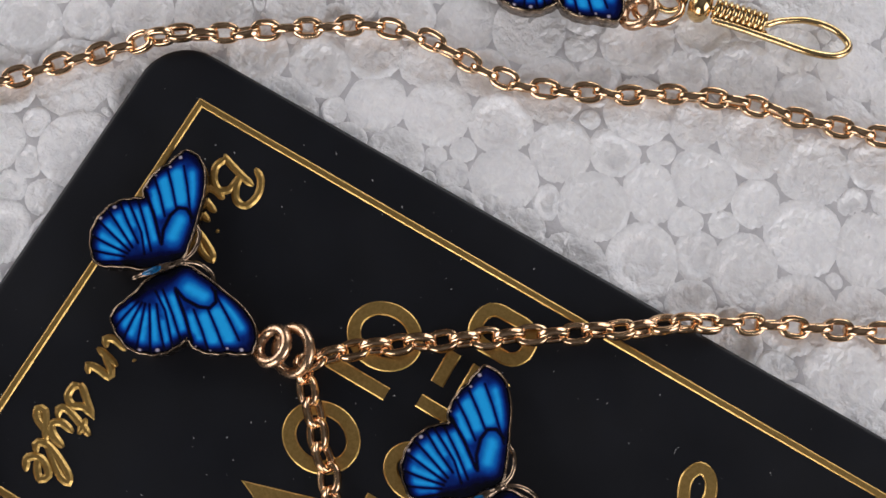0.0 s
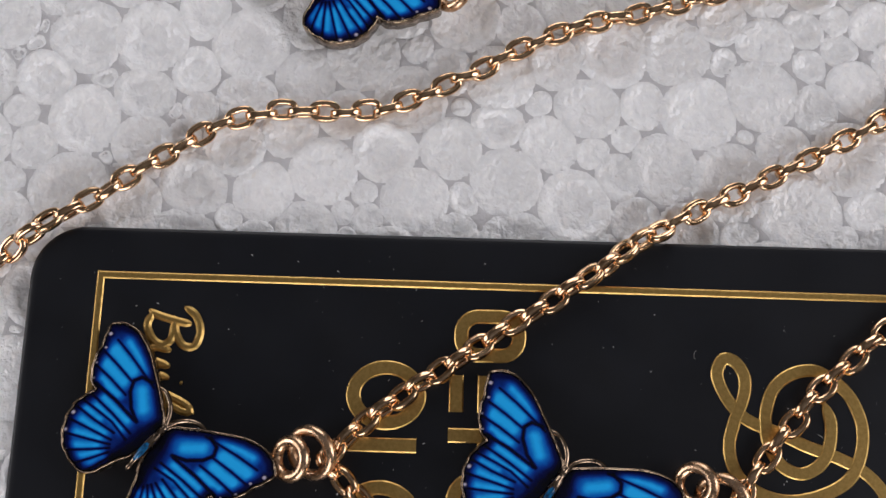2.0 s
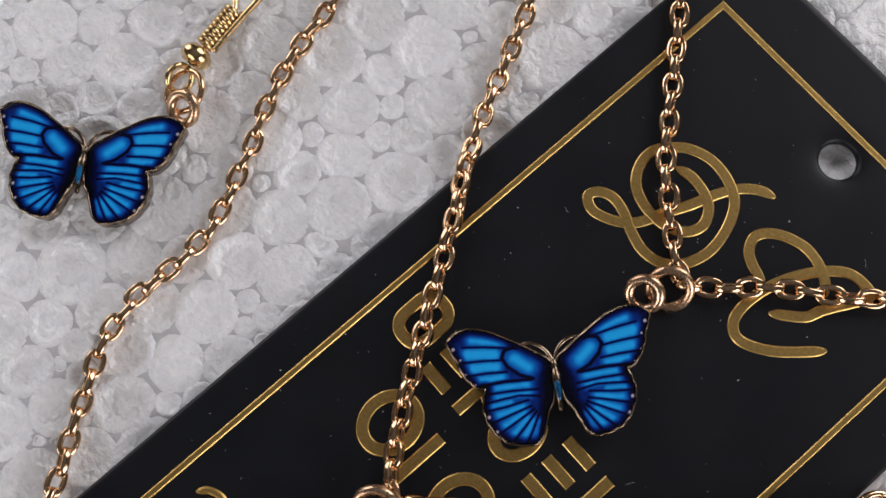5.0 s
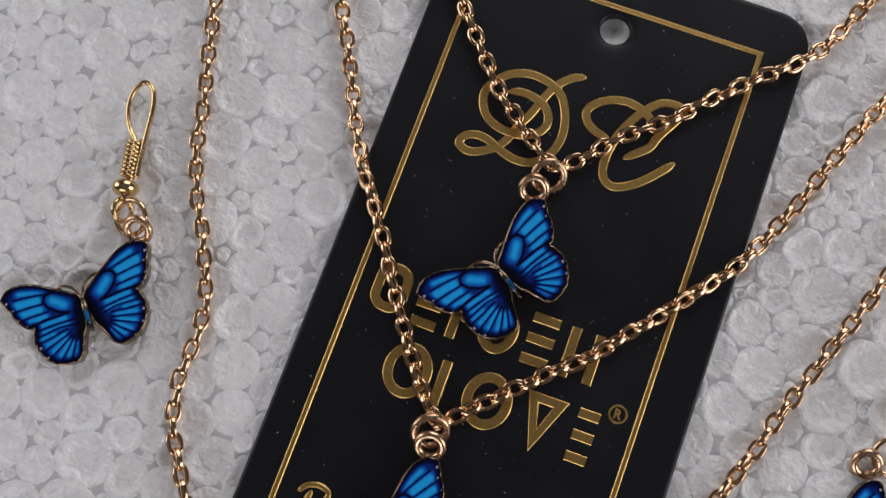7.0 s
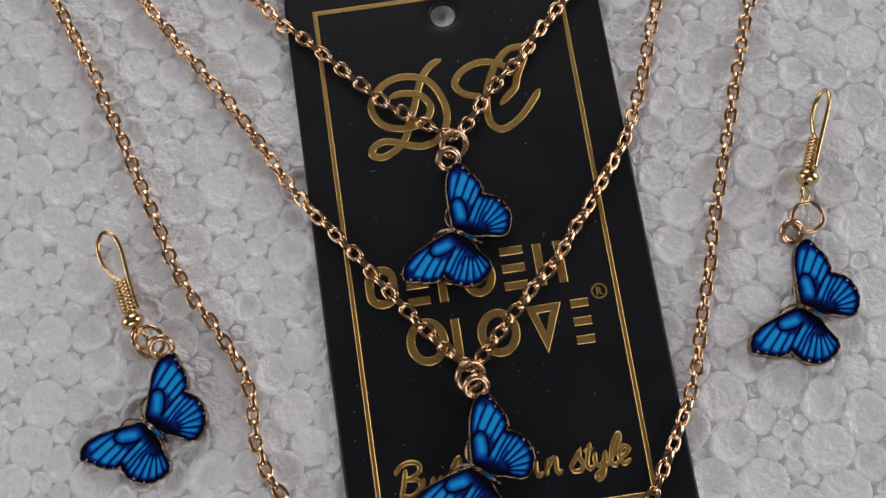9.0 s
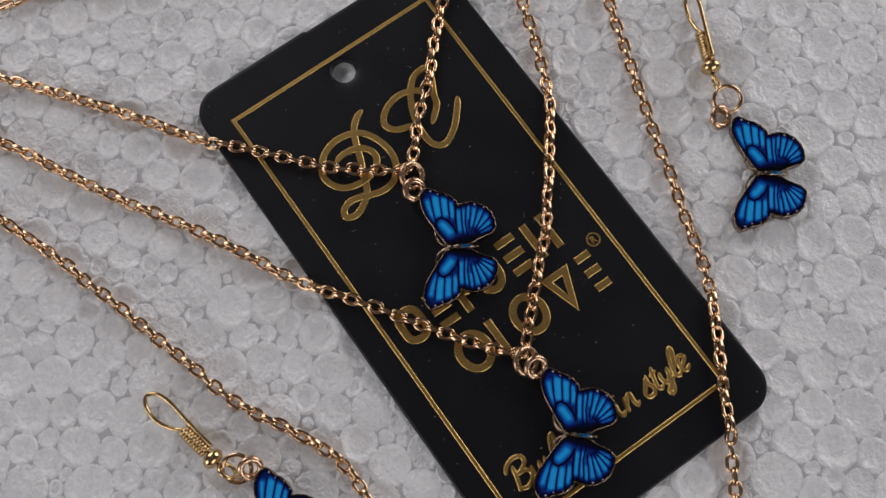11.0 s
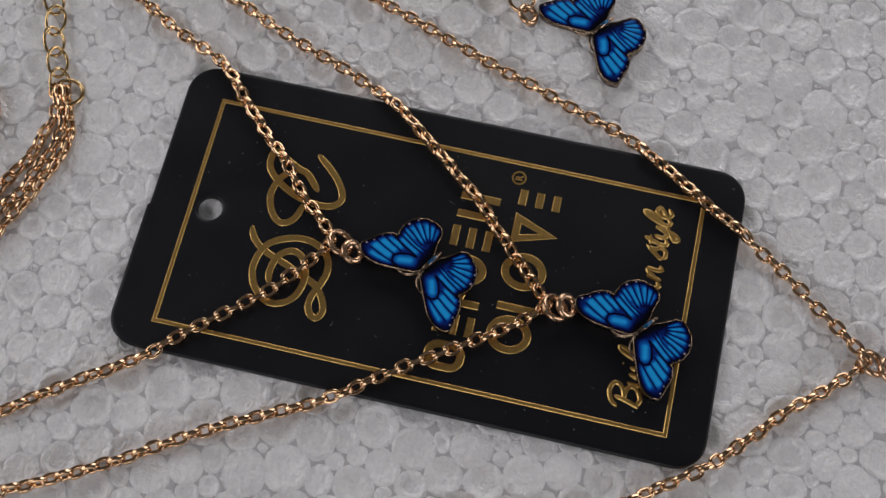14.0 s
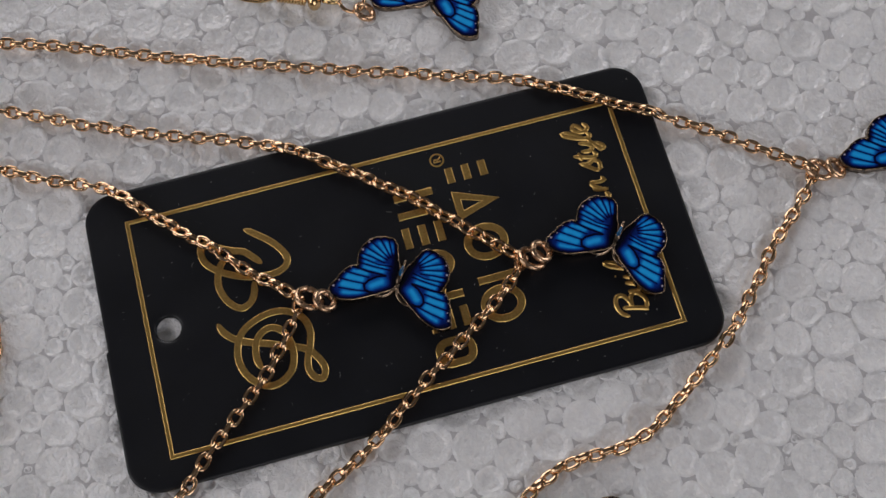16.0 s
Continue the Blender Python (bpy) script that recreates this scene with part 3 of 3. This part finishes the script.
def butterfly(owner, loop_x=10.0, loop_y=7.6):
    for tray, wing in ((TRAY_R, WING_R), (TRAY_L, WING_L)):
        t = part("wing_tray", tray, owner, "antique gold wing casting")
        part("wing", wing, t, "glossy blue enamel wing with black veins")
    part("body_enamel", STRIPE, part("body", BODY, owner, "narrow antique gold body"), "glossy blue enamel stripe")
    part("feeler", FEELER_R, owner)
    part("feeler", FEELER_L, owner)
    lp = part("hanging_loop", LOOP, owner, "gold wire loop")
    lp.matrix_basis = at(loop_x, loop_y, 0.75, 24, -22, 0)


def pendant(label, x, y, z, turn, lean=(0, 0)):
    ob = thing("butterfly_pendant", label, "pendant", "butterfly pendants", at(x, y, z, lean[0], lean[1], turn) @ Matrix.Scale(SIZE, 4))
    butterfly(ob)
    return ob


pendant("blue enamel butterfly pendant lying high on the black tag", -0.13, 0.3, CARD_TOP + 1.05, 57.2, (0.3, -1.5))
pendant("blue enamel butterfly pendant lying over the slogan on the tag", -2.84, -33.7, CARD_TOP + 0.9, 50.0, (0.6, -1.8))
pendant("blue enamel butterfly pendant lying on white foam beside the tag", -1.3, -83.0, 0.55, 50.0)


# ---- necklaces of cable chain ----
def link_mesh(length, width, radial, tall, n=28):
    """One oval link of flattened wire, lying in its own plane."""
    a1, b1 = (length - radial) / 2, (width - radial) / 2
    path = []
    for i in range(n):
        a = 2 * math.pi * i / n
        c, s = math.cos(a), math.sin(a)
        path.append((a1 * math.copysign(abs(c) ** 0.86, c), b1 * math.copysign(abs(s) ** 0.8, s)))
    p = np.array(path)
    d = np.roll(p, -1, 0) - np.roll(p, 1, 0)
    d /= np.linalg.norm(d, axis=1)[:, None]
    out = np.c_[d[:, 1], -d[:, 0]]
    profile = [(a * p, b * q) for a, b in ((1, 1), (-1, 1), (-1, -1), (1, -1)) for p, q in (((0.5, 0.2), (0.44, 0.38), (0.28, 0.5)) if a * b > 0 else ((0.28, 0.5), (0.44, 0.38), (0.5, 0.2)))]
    k = len(profile)
    verts = [(*(p[i] + out[i] * a * radial), b * tall) for i in range(n) for a, b in profile]
    faces = [(i * k + a, i * k + (a + 1) % k, ((i + 1) % n) * k + (a + 1) % k, ((i + 1) % n) * k + a) for i in range(n) for a in range(k)]
    return verts, faces


PITCH = 1.95
LINKS = [mesh_of("link", *link_mesh(3.0 + e, 2.14 + w, 0.6, 0.74), GOLD) for e, w in ((0, 0), (0.06, -0.08), (-0.05, 0.05))]


def card_height(x, y):
    """How far a chain is lifted at a place: over the tag it lies on the card."""
    d = min(x - CX0, CX1 - x, y - CY0, CY1 - y)
    u = min(max((d + 3.2) / 4.2, 0), 1)
    return 0.35 + (CARD_TOP - 0.25) * u * u * (3 - 2 * u)


def lay_chain(owner, points, rng, lift=0.72, pitch=PITCH, meshes=None, flat=None, first=0, turn=90, side=1, twist=4):
    line = spline(points, 0.1)
    s = np.r_[0, np.cumsum(np.hypot(*np.diff(line, axis=0).T))]
    count = int(s[-1] / pitch)
    phase = rng.uniform(0, 6.28)
    for k in range(count):
        q = k * pitch
        x, y = np.interp(q, s, line[:, 0]), np.interp(q, s, line[:, 1])
        xa, ya = np.interp(q + 1, s, line[:, 0]), np.interp(q + 1, s, line[:, 1])
        xb, yb = np.interp(q - 1, s, line[:, 0]), np.interp(q - 1, s, line[:, 1])
        za, zb = card_height(xa, ya), card_height(xb, yb)
        z = card_height(x, y) + lift
        way = Vector((xa - xb, ya - yb, za - zb)).normalized()
        across = Vector((0, 0, 1)).cross(way).normalized()
        up = way.cross(across)
        on_card = min(max((card_height(x, y) - 0.5) / 0.6, 0), 1)
        base = side * (18 - 44 * on_card) + 8 * math.sin(q * 0.06 + phase) + 5 * math.sin(q * 0.23 + 2 * phase) if flat is None else flat
        roll = base + (turn if (k + first) % 2 else 0) + rng.normal(0, twist)
        m = Matrix((way, across, up)).transposed().to_4x4()
        jit = rng.normal(0, 0.07, 2)
        m.translation = Vector(((x + across.x * jit[0]) * MM, (y + across.y * jit[0]) * MM, (z + 0.05 * jit[1]) * MM))
        ob = part("link", (meshes or LINKS)[int(rng.integers(len(meshes or LINKS)))], owner)
        ob.matrix_basis = m @ pose(0, 0, 0, roll, rng.normal(0, 3), rng.normal(0, 4))


JUMP = mesh_of("jump_ring", *ring(1.95, 0.5, 12, 44), ROSE)


def necklace(label, left, right, jump, seed):
    ob = thing("necklace", label, "necklace", "gold necklaces")
    rng = np.random.default_rng(seed)
    lay_chain(ob, left, rng)
    lay_chain(ob, right, rng, first=1, side=-1)
    part("jump_ring", JUMP, ob, "round gold jump ring").matrix_basis = jump
    return ob


necklace("gold cable chain necklace hanging high across the tag",
         [(-0.3, 16.7), (-2.1, 17.7), (-7.4, 21.7), (-11.1, 25.2), (-14.8, 29.6), (-19.0, 34.4), (-23.3, 39.0), (-26.3, 43.5), (-31.7, 51.3), (-37.4, 59.0), (-43.7, 66.9),
          (-51.0, 76.0), (-60.0, 87.0)],
         [(1.0, 16.5), (2.6, 18.0), (6.8, 22.6), (12.0, 27.2), (16.5, 32.0), (20.5, 35.8), (27.3, 42.8), (31.0, 50.5), (36.5, 60.5), (43.4, 71.2), (49.0, 80.0), (55.0, 91.0)],
         at(0.1, 14.7, CARD_TOP + 1.6, 28, 24, 0), 11)
necklace("gold cable chain necklace crossing the middle of the tag",
         [(-2.8, -18.2), (-4.6, -16.6), (-7.4, -13.2), (-11.6, -7.2), (-15.3, -1.6), (-19.6, 4.6), (-22.5, 8.6), (-25.8, 14.0), (-29.6, 21.6), (-33.8, 29.2), (-40.1, 39.2),
          (-44.9, 48.0), (-49.7, 57.2), (-56.0, 69.0), (-63.0, 82.0)],
         [(-2.0, -18.4), (-0.5, -17.0), (2.9, -13.6), (8.2, -8.4), (13.2, -3.6), (18.8, 3.4), (25.4, 12.0), (29.5, 20.0), (32.6, 28.0), (34.6, 33.2), (38.8, 42.5), (43.3, 51.8),
          (47.7, 61.9), (53.0, 74.0), (59.0, 87.0)],
         at(-2.85, -19.9, CARD_TOP + 1.6, 28, 24, 0), 12)
necklace("long gold cable chain necklace curving round the tag on foam",
         [(-0.8, -66.8), (-2.6, -65.5), (-6.3, -61.6), (-10.2, -57.0), (-14.5, -53.1), (-20.2, -47.6), (-24.8, -41.6), (-29.4, -35.0), (-32.6, -29.8), (-34.0, -24.0), (-34.0, -18.0),
          (-35.0, -13.8), (-38.2, -7.2), (-42.2, 0.4), (-45.0, 9.0), (-48.2, 20.0), (-52.6, 34.5), (-56.2, 44.5), (-61.0, 57.0), (-65.0, 68.0), (-71.0, 82.0)],
         [(0.6, -67.2), (2.6, -64.6), (8.4, -57.0), (14.1, -49.1), (18.9, -40.9), (23.9, -32.9), (28.9, -24.4), (31.7, -16.0), (34.7, -7.5), (37.5, 0.9), (43.8, 18.0), (48.0, 29.0),
          (54.8, 46.0), (58.0, 55.2), (62.0, 68.0), (67.0, 82.0)],
         at(-0.2, -68.3, 1.1, 18, 22, 0), 13)

# gathered chain ends and the extender
chain_ends = thing("chain_bundle", "gathered gold necklace chain ends lying in a loose bundle on foam", "chain")
ends_rng = np.random.default_rng(21)
for path, high in (([(16.0, 67.8), (12.1, 66.3), (8.4, 67.0), (3.5, 67.9), (-1.1, 70.3), (-4.9, 71.4), (-7.7, 73.3), (-11.8, 75.3), (-16.0, 76.4), (-24.0, 81.8), (-36.0, 86.0)], 0.7),
                   ([(15.8, 66.6), (10.8, 64.4), (6.2, 64.4), (1.9, 65.8), (-2.4, 66.8), (-5.9, 69.4), (-9.6, 70.5), (-13.7, 72.6), (-18.3, 74.9), (-22.0, 77.4), (-28.0, 79.8), (-38.0, 82.5)], 1.25),
                   ([(16.0, 66.0), (9.9, 63.1), (5.9, 62.9), (2.1, 64.0), (-3.1, 65.7), (-5.9, 67.0), (-9.9, 68.7), (-13.0, 69.0), (-16.6, 70.7), (-20.9, 73.2), (-24.6, 75.8), (-30.7, 78.6), (-40.0, 80.5)], 0.75),
                   ([(15.0, 87.0), (12.0, 82.0), (9.2, 79.8), (4.0, 80.9), (-2.0, 83.2), (-8.5, 85.8), (-19.0, 89.0)], 0.8),
                   ([(16.0, 86.0), (12.5, 80.5), (8.5, 77.8), (3.8, 77.8), (-1.0, 79.6), (-6.5, 81.3), (-11.2, 83.5), (-21.0, 87.8)], 1.2),
                   ([(17.0, 85.0), (14.5, 80.0), (12.0, 76.8), (5.2, 75.9), (0.0, 77.8), (-6.0, 79.8), (-11.8, 81.6), (-17.0, 84.5)], 0.75)):
    lay_chain(chain_ends, path, ends_rng, lift=high, twist=11)
part("jump_ring", mesh_of("jump_ring", *ring(2.3, 0.33, 10, 40), GOLD_PALE), chain_ends, "round gold end ring").matrix_basis = at(16.3, 65.6, 0.9, 10, 8, 0)
BIG = [mesh_of("extender_link", *tube([(2.55 * math.cos(a), 1.55 * math.sin(a), 0.5 * math.sin(a) * math.cos(a) + 0.35 * math.cos(a)) for a in np.arange(28) * math.pi / 14], 0.28, 8, True), GOLD_PALE)]
lay_chain(chain_ends, [(17.5, 67.4), (19.8, 68.4), (22.2, 69.6), (26.2, 71.5), (30.3, 72.4), (33.2, 74.4), (36.5, 78.0), (41.0, 83.0), (44.0, 90.0)], ends_rng,
          lift=0.75, pitch=4.0, meshes=BIG, flat=12, turn=0)


# ---- earrings ----
def earring(label, x, y, z, lean, turn, bead_at, hook_way, jump_at, spread, swing, neck, loop_at):
    ob = thing("earring", label, "earring", "butterfly earrings", at(x, y, z, lean[0], lean[1], turn) @ Matrix.Scale(SIZE, 4))
    butterfly(ob, *loop_at)
    inverse = ob.matrix_world.inverted()

    def put(name, me, m, text=""):
        o = part(name, me, ob, text)
        o.matrix_basis = inverse @ m

    put("jump_ring", mesh_of("jump_ring", *ring(2.2, 0.34, 10, 40), GOLD), at(*jump_at, 1.5, 18, -16, 0), "thin gold jump ring")
    u = Vector((*hook_way, 0)).normalized()
    base = Matrix((Vector((u.y, -u.x, 0)), u, Vector((0, 0, 1)))).transposed().to_4x4()
    base.translation = Vector((bead_at[0] * MM, bead_at[1] * MM, 1.6 * MM))
    ball = [(0, -1.05, 0), (0, -0.95, 0), (0, -0.55, 0), (0, 0, 0), (0, 0.55, 0), (0, 0.95, 0), (0, 1.05, 0)]
    put("bead", mesh_of("bead", *tube(ball, [0.5, 1.1, 1.55, 1.72, 1.55, 1.1, 0.5], 18), GOLD_PALE), base, "round gold bead")
    turns = 9
    coil = [(0.85 * math.cos(a) + 0.05 * a / 6.28 * 0.4, 1.4 + 5.0 * a / (turns * 6.2832), 0.85 * math.sin(a)) for a in np.linspace(0, turns * 6.2832, turns * 16)]
    put("coil", mesh_of("coil", *tube(coil, 0.28, 7), GOLD_PALE), base, "tight gold wire coil")
    flat_hook = [(0.1, -1.0), (0.15, 3.0), (0.3, 6.0), (-0.6, 7.5), (-1.5, 10.0), (-1.3, 12.6), (0.0, 14.2), (1.4, 13.4), (1.9, 11.0), (1.6, 7.0), (1.35, 3.5), (1.3, 1.4)]
    c, s = math.cos(radians(swing)), math.sin(radians(swing))
    hook = spline([(v * spread * c, w, max(v * s, -1.2)) for v, w in flat_hook], 0.3)
    put("ear_hook", mesh_of("ear_hook", *tube(hook, 0.35, 8), GOLD_PALE), base, "bent gold wire ear hook")
    put("eye", mesh_of("eye", *ring(neck, 0.34, 8, 28, 1.0), GOLD_PALE), base @ at(0.1, -1.5 - neck, 0, 0, 55, 0))
    return ob


earring("blue butterfly earring lying beside the tag's long edge", -47.6, -20.8, 0.95, (1.5, -3.3), 41.2, (-49.75, -4.5), (-3.4, 13.7), (-47.6, -7.8),
        1.0, 12, 1.4, (9.4, 7.9))
earring("blue butterfly earring with its hook turned edgewise on foam", 47.6, -18.2, 0.5, (0.0, 2.4), 52.0, (51.2, 2.1), (6.0, 14.3), (49.8, -3.9),
        0.9, 62, 1.3, (10.1, 8.3))

# ---- dust on the tag ----
dust_rng = np.random.default_rng(5)
v, f = [], []
for _ in range(420):
    x, y = dust_rng.uniform(CX0 + 2, CX1 - 2), dust_rng.uniform(CY0 + 2, CY1 - 2)
    r, a, e = 0.02 + 0.07 * dust_rng.random() ** 3, dust_rng.uniform(0, 6.28), dust_rng.uniform(1, 2.6)
    k = len(v)
    for ang in (0, 2.1, 4.2):
        px, py = r * e * math.cos(ang), r * math.sin(ang)
        v.append((x + px * math.cos(a) - py * math.sin(a), y + px * math.sin(a) + py * math.cos(a), CARD_TOP))
    v.append((x, y, CARD_TOP + r * 1.2))
    f += [(k, k + 1, k + 3), (k + 1, k + 2, k + 3), (k + 2, k, k + 3)]
for _ in range(9):
    x, y, a = dust_rng.uniform(CX0 + 4, CX1 - 4), dust_rng.uniform(CY0 + 4, CY1 - 4), dust_rng.uniform(0, 6.28)
    curl = dust_rng.uniform(-1.2, 1.2)
    hair = [(x + q * math.cos(a + curl * q), y + q * math.sin(a + curl * q), CARD_TOP + 0.02) for q in np.linspace(0, dust_rng.uniform(0.4, 1.0), 6)]
    hv, hf = tube(hair, 0.016, 4)
    f += [tuple(i + len(v) for i in q) for q in hf]
    v += hv
tagged(new("dust", mesh_of("dust", v, f, DUST)), "fine pale dust specks on the black card", "dust", kind="stuff")

# ---- beads of the board: those beside the tag singly, the rest in one ----
near = np.argsort(np.hypot(BEADS[:, 0] + 36, BEADS[:, 1] + 8))
single = set(near[:300].tolist())
v, f = [], []
gx, gy = np.arange(-100, 108, 0.45), np.arange(-112, 116, 0.45)
skin_z = np.full((len(gx), len(gy)), SKIN_Z)
for k in range(len(BEADS)):
    bv, bf, rad = bead_shape(k, BEADS, bead_rng, 28 if k in single else 24)
    bx, by = BEADS[k, :2]
    # the skin dips under each bead
    i0, i1 = np.searchsorted(gx, (bx - 6, bx + 6))
    j0, j1 = np.searchsorted(gy, (by - 6, by + 6))
    dx, dy = np.meshgrid(gx[i0:i1] - bx, gy[j0:j1] - by, indexing="ij")
    edge = np.interp(np.arctan2(dy, dx) % (2 * math.pi), np.arange(len(rad) + 1) * 2 * math.pi / len(rad), np.append(rad, rad[0]))
    inside = np.clip(edge - np.hypot(dx, dy) - 0.2, 0, 1.0)
    skin_z[i0:i1, j0:j1] = np.minimum(skin_z[i0:i1, j0:j1], SKIN_Z - 1.3 * inside)
    if k in single:
        part("bead", mesh_of("bead", bv, bf, FOAM), foam_board).location = (bx * MM, by * MM, 0)
    else:
        f += [tuple(i + len(v) for i in q) for q in bf]
        v += [(x + bx, y + by, z) for x, y, z in bv]
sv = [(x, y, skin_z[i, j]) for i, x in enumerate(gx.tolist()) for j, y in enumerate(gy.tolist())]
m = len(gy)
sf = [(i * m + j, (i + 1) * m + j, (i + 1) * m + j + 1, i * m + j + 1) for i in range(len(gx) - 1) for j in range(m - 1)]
# the skin's colour deepens the shade between the beads
part("skin", mesh_of("skin", sv, sf, FOAM_GAP), foam_board, "smooth skin between the beads, greyed partly to paint in gap shade")
tagged(part("beads", mesh_of("beads", v, f, FOAM), foam_board, "pressed white foam beads"), kind="stuff")
